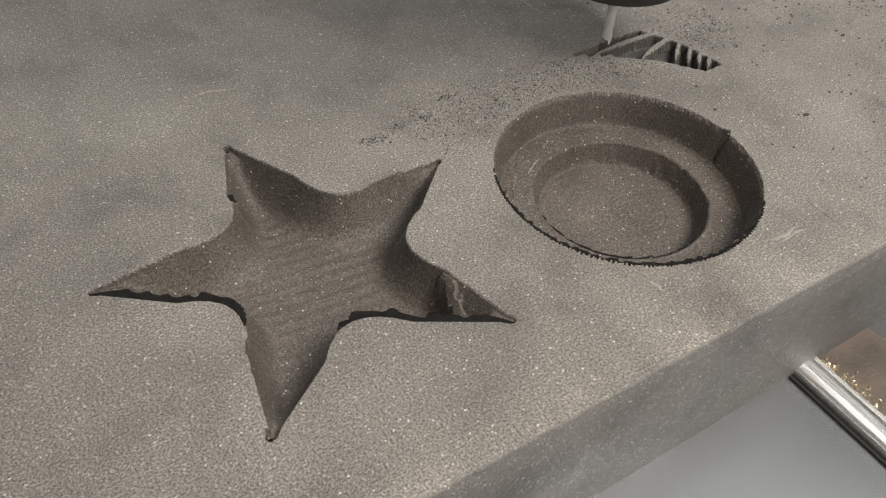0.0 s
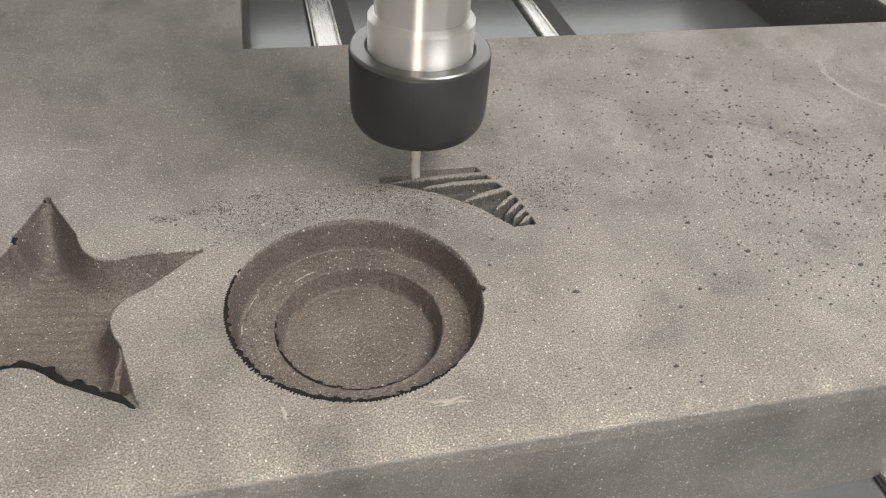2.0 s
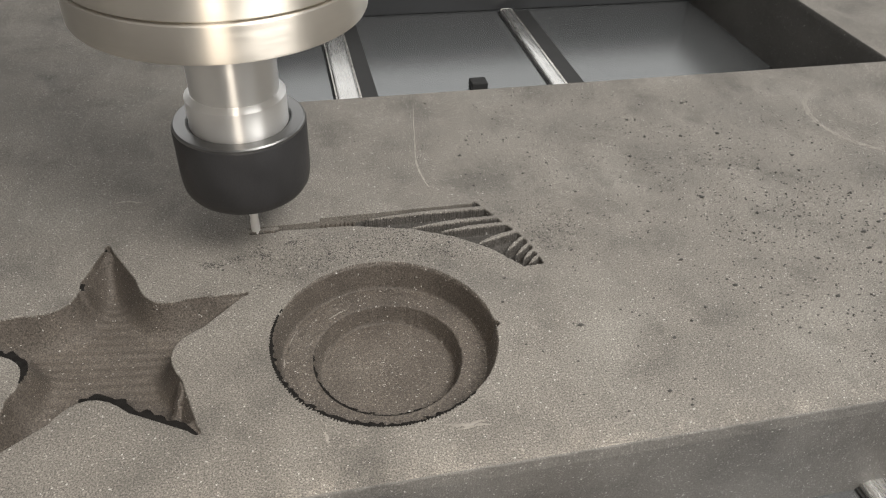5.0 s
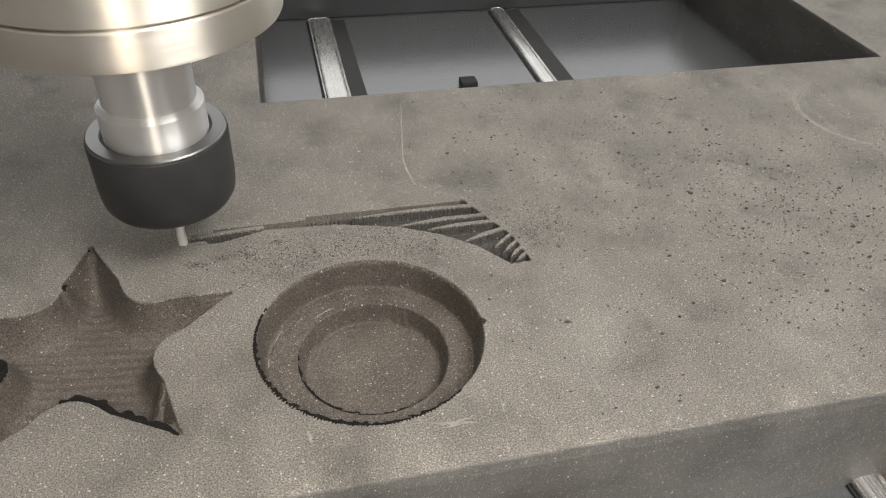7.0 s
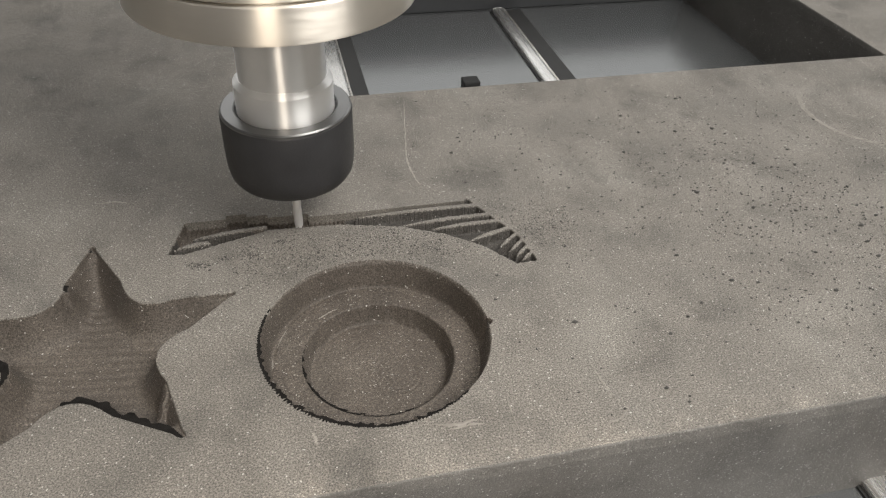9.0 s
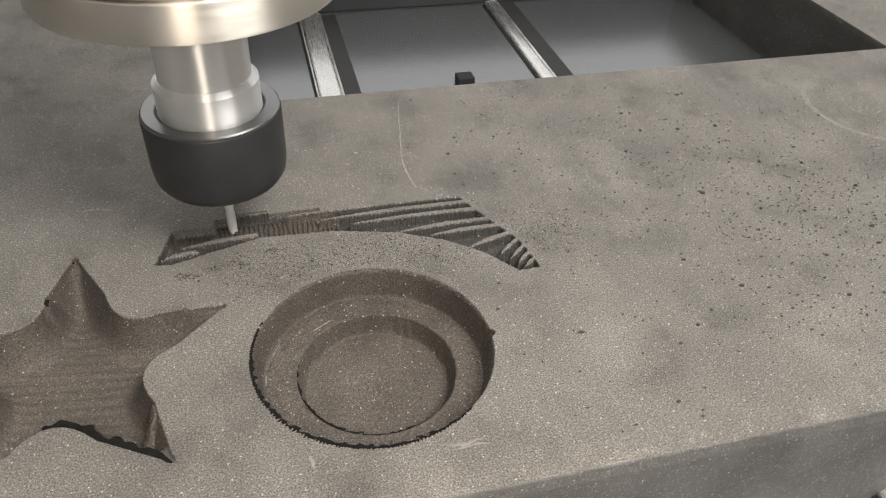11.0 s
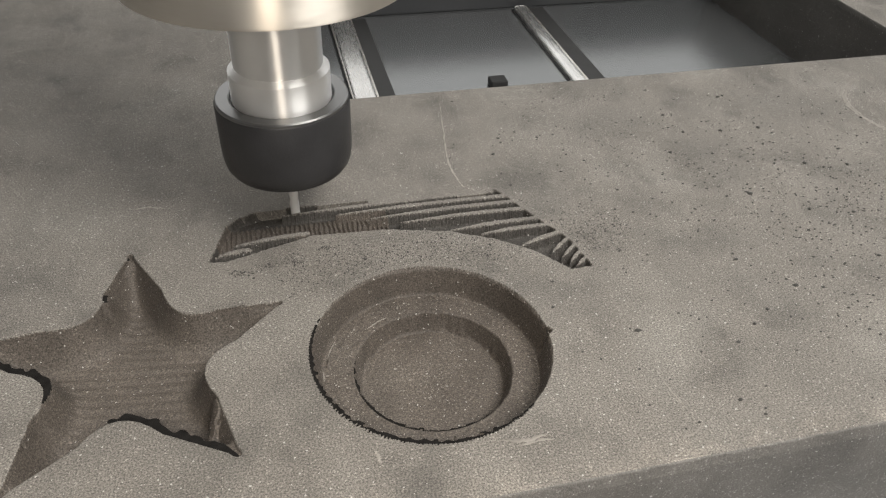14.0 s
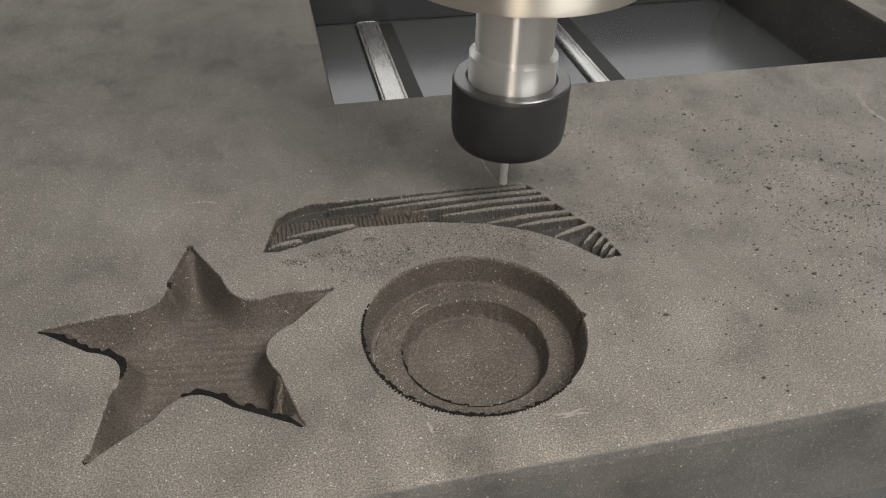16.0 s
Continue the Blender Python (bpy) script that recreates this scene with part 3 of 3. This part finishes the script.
# ---- pale scratches and rubbed dust on the block's top ----
def build_marks():
    def ribbon(points, width, material, seed, z=0.0):
        rng = random.Random(seed)
        pts = [Vector((x, y, 0)) for x, y in points]
        fine = []
        for n in range(len(pts) - 1):
            p0, p1, p2, p3 = pts[max(n - 1, 0)], pts[n], pts[n + 1], pts[min(n + 2, len(pts) - 1)]
            for k in range(10):
                u = k / 10
                fine.append(0.5 * (2 * p1 + (p2 - p0) * u + (2 * p0 - 5 * p1 + 4 * p2 - p3) * u * u + (3 * p1 - p0 - 3 * p2 + p3) * u ** 3))
        fine.append(pts[-1])
        verts, faces = [], []
        for n, p in enumerate(fine):
            go = (fine[min(n + 1, len(fine) - 1)] - fine[max(n - 1, 0)]).normalized()
            side = Vector((-go.y, go.x, 0))
            w = width * (0.25 + 0.75 * math.sin(math.pi * (n + 0.3) / len(fine))) * rng.uniform(0.45, 1.2)
            c = p + side * width * rng.uniform(-0.25, 0.25)
            for k, h in ((-0.5, 0.0001), (0.0, 0.00028), (0.5, 0.0001)):
                q = c + side * w * k
                verts.append((q.x, q.y, z + h))
        for n in range(len(fine) - 1):
            for k in range(2):
                a = n * 3 + k
                faces.append([a, a + 3, a + 4, a + 1])
        return mesh_object("scratch", verts, faces, material, BLOCK)

    ribbon([(0.047, 0.190), (0.0395, 0.145), (0.0365, 0.122), (0.038, 0.104), (0.0395, 0.1015)], 0.0011, PALE, 1)
    ribbon([(0.0420, -0.0420), (0.0417, -0.0500), (0.0422, -0.0580)], 0.0006, PALE, 2)
    ribbon([(0.0140, -0.0490), (0.0215, -0.0505), (0.0290, -0.0495)], 0.0016, RUBBED, 3)
    ribbon([(0.0180, -0.0520), (0.0260, -0.0515), (0.0310, -0.0520)], 0.0012, RUBBED, 13)
    ribbon([(-0.0290, -0.0440), (-0.0283, -0.0465), (-0.0280, -0.0495)], 0.0013, PALE, 4)
    ribbon([(0.0790, -0.0340), (0.0796, -0.0400), (0.0812, -0.0495)], 0.0009, PALE, 5)
    ribbon([(0.0840, -0.0560), (0.0800, -0.0590), (0.0740, -0.0605)], 0.0012, RUBBED, 8)
    ribbon([(-0.1170, 0.1120), (-0.1100, 0.1125), (-0.1030, 0.1100)], 0.0015, PALE, 9)
    for k, (r, a, b, h) in enumerate(((0.0412, 2.58, 2.84, -0.0131), (0.0418, 3.00, 3.12, -0.0131), (0.0338, 1.95, 2.25, -0.0135))):
        ribbon([(r * math.cos(u), r * math.sin(u)) for u in np.linspace(a, b, 4)], 0.0008, PALE, 30 + k, h)
    for k, r in enumerate((0.0420, 0.0436)):
        ribbon([(0.330 + r * math.cos(a), 0.132 + r * math.sin(a)) for a in np.arange(1.9, 4.7, 0.35)], 0.0018, RUBBED, 20 + k)


# ---- the machine's bed and rear cover, and unseen walls added for shade ----
def build_setting():
    ob = part("machine_bed", box((-0.52, -1.0, LOW - 0.04), (1.4, 0.78, LOW)), BED)
    tagged(ob, "smooth dull grey steel machine bed", "machine bed", kind="structure")
    ob = part("rear_cover", box((-0.52, 0.480, LOW), (1.4, 0.515, -0.004), 0.002), DARK)
    tagged(ob, "dark rear machine cover", "cover", kind="structure")
    # four unseen walls, added to cut the hall's light and its reflections
    ob = part("shade_wall_rear", box((-0.56, 0.78, -0.11), (1.44, 0.82, 0.12)), DARK)
    tagged(ob, "unseen dark low wall added to dim the bed's reflections", "panel", kind="structure")
    ob = part("shade_wall_front", box((-0.56, -1.04, -0.11), (1.44, -1.0, 0.42)), PANEL)
    tagged(ob, "unseen low grey wall added to hold back front light", "panel", kind="structure")
    ob = part("shade_wall_left", box((-0.56, -1.0, -0.11), (-0.52, 0.78, 1.5)), PANEL)
    tagged(ob, "unseen grey side wall added to hold back light", "panel", kind="structure")
    ob = part("shade_wall_right", box((1.4, -1.0, -0.11), (1.44, 0.78, 1.7)), PANEL)
    tagged(ob, "unseen grey side wall added to hold back light", "panel", kind="structure")


build_setting()
build_marks()


def build_rail(x0, bright, x1, y0, y1, side, note):
    rail = tagged(new("bed_rail"), "worn bright steel guide rail on the bed", "rail", "rails of the bed")
    rail.location = (x0, y0, LOW)
    w, b, n = x1 - x0, bright - x0, y1 - y0
    # a narrow dark strip before the bar, a wider strip past it
    part("lip", box((0, 0, 0), (0.0016, n, 0.0012), 0.0003), STRIP_DARK, rail, "dark narrow strip along the rail")
    part("bar", box((0.0016, 0, 0), (b, n, 0.0050), 0.0042, 6), RAIL, rail)
    part("side_strip", box((b, 0, 0.0), (w, n, 0.0016), 0.0005), side, rail, note)
    return rail


STRIP, FLANK = "dark strip beside the bar", "brown oily flank beside the bar"
build_rail(0.0090, 0.0305, 0.0440, 0.1950, 0.4720, STRIP_DARK, STRIP)
build_rail(0.1850, 0.1990, 0.2160, 0.1950, 0.4740, STRIP_DARK, STRIP)
build_rail(0.0330, 0.0460, 0.0780, -0.4500, -0.0660, OILY, FLANK)
build_rail(0.1955, 0.2110, 0.2400, -0.4500, -0.0660, OILY, FLANK)
ob = part("rubber_block", box((0.1200, 0.318, LOW), (0.1335, 0.330, LOW + 0.006), 0.001), RUBBER)
tagged(ob, "small black rubber block on the bed", "stop block")


# ---- the spindle ----
STICK_OUT = -0.0022


def lower(profile):
    return [(r, z + STICK_OUT) for r, z in profile]


def build_spindle():
    top = tagged(new("spindle"), "bright steel spindle with black collet nut", "spindle")
    nose = part("spindle_nose", lathe(lower([(0.0, 0.1115), (0.0535, 0.1115), (0.0553, 0.1122), (0.0558, 0.1132), (0.0558, 0.1252), (0.0552, 0.1257), (0.0520, 0.1257), (0.0520, 0.1267), (0.0552, 0.1267), (0.0557, 0.1272), (0.0557, 0.30), (0.0, 0.30)])), NICKEL, top, "warm brushed nickel nose flange")
    shank = part("holder_shank", lathe(lower([(0.0, 0.070), (0.0182, 0.070), (0.0182, 0.109), (0.0188, 0.110), (0.0188, 0.1117), (0.0, 0.1117)])), STEEL, top)
    collar = part("holder_collar", lathe(lower([(0.0, 0.0560), (0.0205, 0.0560), (0.0207, 0.0570), (0.0207, 0.0744), (0.0186, 0.0765), (0.0, 0.0765)])), POLISHED, top, "polished collar with bright chamfer")
    nut = part("collet_nut", lathe(lower([(0.0, 0.0290), (0.0235, 0.0290), (0.0255, 0.0298), (0.0272, 0.0325), (0.0279, 0.0365), (0.0281, 0.0420), (0.0281, 0.0605), (0.0277, 0.0613), (0.0, 0.0613)])), BLACK, top, "matt black collet nut")
    ring = part("nut_ring", lathe(lower([(0.0217, 0.0600), (0.0217, 0.0622), (0.0222, 0.0626), (0.0270, 0.0626), (0.0276, 0.0621), (0.0278, 0.0612)])), RIM, nut, "bare steel ring face of the nut")
    for ob in (nose, shank, collar, nut, ring):
        sharp_by_angle(ob)
    # two-flute cutter
    bm = bmesh.new()
    rings = []
    for k in range(41):
        z = -CUT + 0.035 * k / 40
        turn = min(z + CUT, 0.018) / 0.018 * math.pi * 1.5
        ring = []
        for i in range(20):
            a = 2 * math.pi * i / 20
            flute = 1.0 if z > 0.0155 else 1 - 0.14 * max(0.0, math.cos(2 * (a - turn))) ** 2
            ring.append(bm.verts.new((TOOL_R * flute * math.cos(a), TOOL_R * flute * math.sin(a), z)))
        rings.append(ring)
    for a, b in zip(rings, rings[1:]):
        for i in range(20):
            bm.faces.new((a[i], a[(i + 1) % 20], b[(i + 1) % 20], b[i]))
    bm.faces.new(rings[0])
    sharp_by_angle(part("end_mill", bm, CARBIDE, top, "slim bright carbide end mill"))
    return top


SPINDLE = build_spindle()


# ---- crumbs ----
def crumbs(name, places, material, size, label, flat=0.6):
    rng = random.Random(4)
    verts, faces = [], []
    for x, y, z in places:
        s = size * rng.uniform(0.4, 1.3) * (2.0 if rng.random() < 0.06 else 1.0)
        base, a0 = len(verts), rng.uniform(0, 6)
        sx, sy = s * rng.uniform(0.6, 1.5), s * rng.uniform(0.6, 1.2)
        for k in range(5):
            a = a0 + k * 1.2566
            r = rng.uniform(0.7, 1.1)
            verts.append((x + sx * r * math.cos(a), y + sy * r * math.sin(a), z - 0.0001))
        for k in range(5):
            a = a0 + k * 1.2566 + rng.uniform(-0.3, 0.3)
            r = rng.uniform(0.3, 0.7)
            verts.append((x + sx * r * math.cos(a), y + sy * r * math.sin(a), z + s * flat * rng.uniform(0.5, 1.0)))
        for k in range(5):
            m = (k + 1) % 5
            faces.append([base + k, base + m, base + 5 + m, base + 5 + k])
        faces.append([base + 5 + k for k in range(5)])
    ob = mesh_object(name, verts, faces, material)
    return tagged(ob, label, "crumbs", kind="stuff")


SOOT = [(-0.0700, 0.0560, 0.0035, 0.0014, 100), (-0.0600, 0.0590, 0.0045, 0.0016, 70), (-0.0470, 0.0600, 0.003, 0.0012, 60), (-0.0320, 0.0660, 0.0022, 0.0010, 60)]


def scatter():
    rng = random.Random(9)
    draw = np.random.RandomState(9)
    star, scallop = star_outline(), np.array(SCALLOP_OUTLINE)

    def clear(x, y, gap):
        """The points that lie on the block's bare top."""
        keep = (y > FRONT + 0.003) & (y < BACK - 0.003) & (x > -0.18) & (x < 0.40) & (np.hypot(x, y) > 0.048)
        keep &= (inside_distance(x, y, star) < -gap) & (inside_distance(x, y, scallop) < -gap)
        return [(float(u), float(v), 0.0001) for u, v in zip(x[keep], y[keep])]

    def cloud(n, x, dx, y, dy, gap=0.002):
        return clear(draw.normal(x, dx, n), draw.normal(y, dy, n), gap)

    places = cloud(900, 0.225, 0.045, 0.040, 0.045) + cloud(300, 0.16, 0.06, 0.12, 0.04) + cloud(60, 0.04, 0.03, 0.058, 0.007)
    places += clear(draw.uniform(0.05, 0.32, 450), draw.uniform(-0.06, 0.19, 450), 0.002)
    crumbs("graphite_crumbs", places, DUST, 0.00055, "dark graphite crumbs strewn over the block")
    spread = clear(draw.uniform(-0.055, 0.105, 6500), draw.normal(0.055, 0.010, 6500), 0.001) + cloud(1800, 0.22, 0.06, 0.02, 0.05, 0.001)
    rng.shuffle(spread)
    fine, pale = spread[::2], spread[1::2]
    # grit lying on the pocket's ledge and floor
    for n, r0, r1, z in ((800, 0.0335, 0.0420, -0.0132), (420, 0.0020, 0.0265, -0.0224)):
        r, a = draw.uniform(r0, r1, n), draw.uniform(0, 2 * math.pi, n)
        pale += [(0.001 + u * math.cos(v), u * math.sin(v), z - (0.1 * max(0.0, min(0.008, 0.0385 - u)) if z > -0.02 else 0)) for u, v in zip(r, a)]
    # sooty heaps swept out of the cut
    for x, y, dx, dy, n in SOOT:
        fine += cloud(n, x, dx, y, dy, 0.001)
    crumbs("fine_dust", fine, DUST, 0.00025, "fine dark graphite dust round the cut")
    crumbs("pale_grit", pale, PALE, 0.00022, "fine pale grit round the cut")
    places = []
    for x0, n in ((0.0475, 70), (0.2150, 120)):
        for _ in range(n):
            places.append((x0 + abs(rng.gauss(0, 0.0030 if x0 < 0.1 else 0.006)), -0.0712 - abs(rng.gauss(0, 0.016)), LOW + 0.0017))
    crumbs("brass_chips", places, CHIP, 0.0008, "tan metal chips lying on the rail", 0.8)


scatter()


# ---- what moves ----
def motions():
    walk(SPINDLE, [(t, pose(x, y, 0)) for t, x, y in TOOL])
    for ob, x, y, t in STOCK:
        here, sunk = pose(x, y, 0.0), pose(x, y, -0.022)
        t = min(max(t, 0.10), 15.9)
        rows = [(0, here), (round(t - 0.034, 3), here), (round(t + 0.034, 3), sunk), (16.0, sunk)]
        walk(ob, rows)


motions()
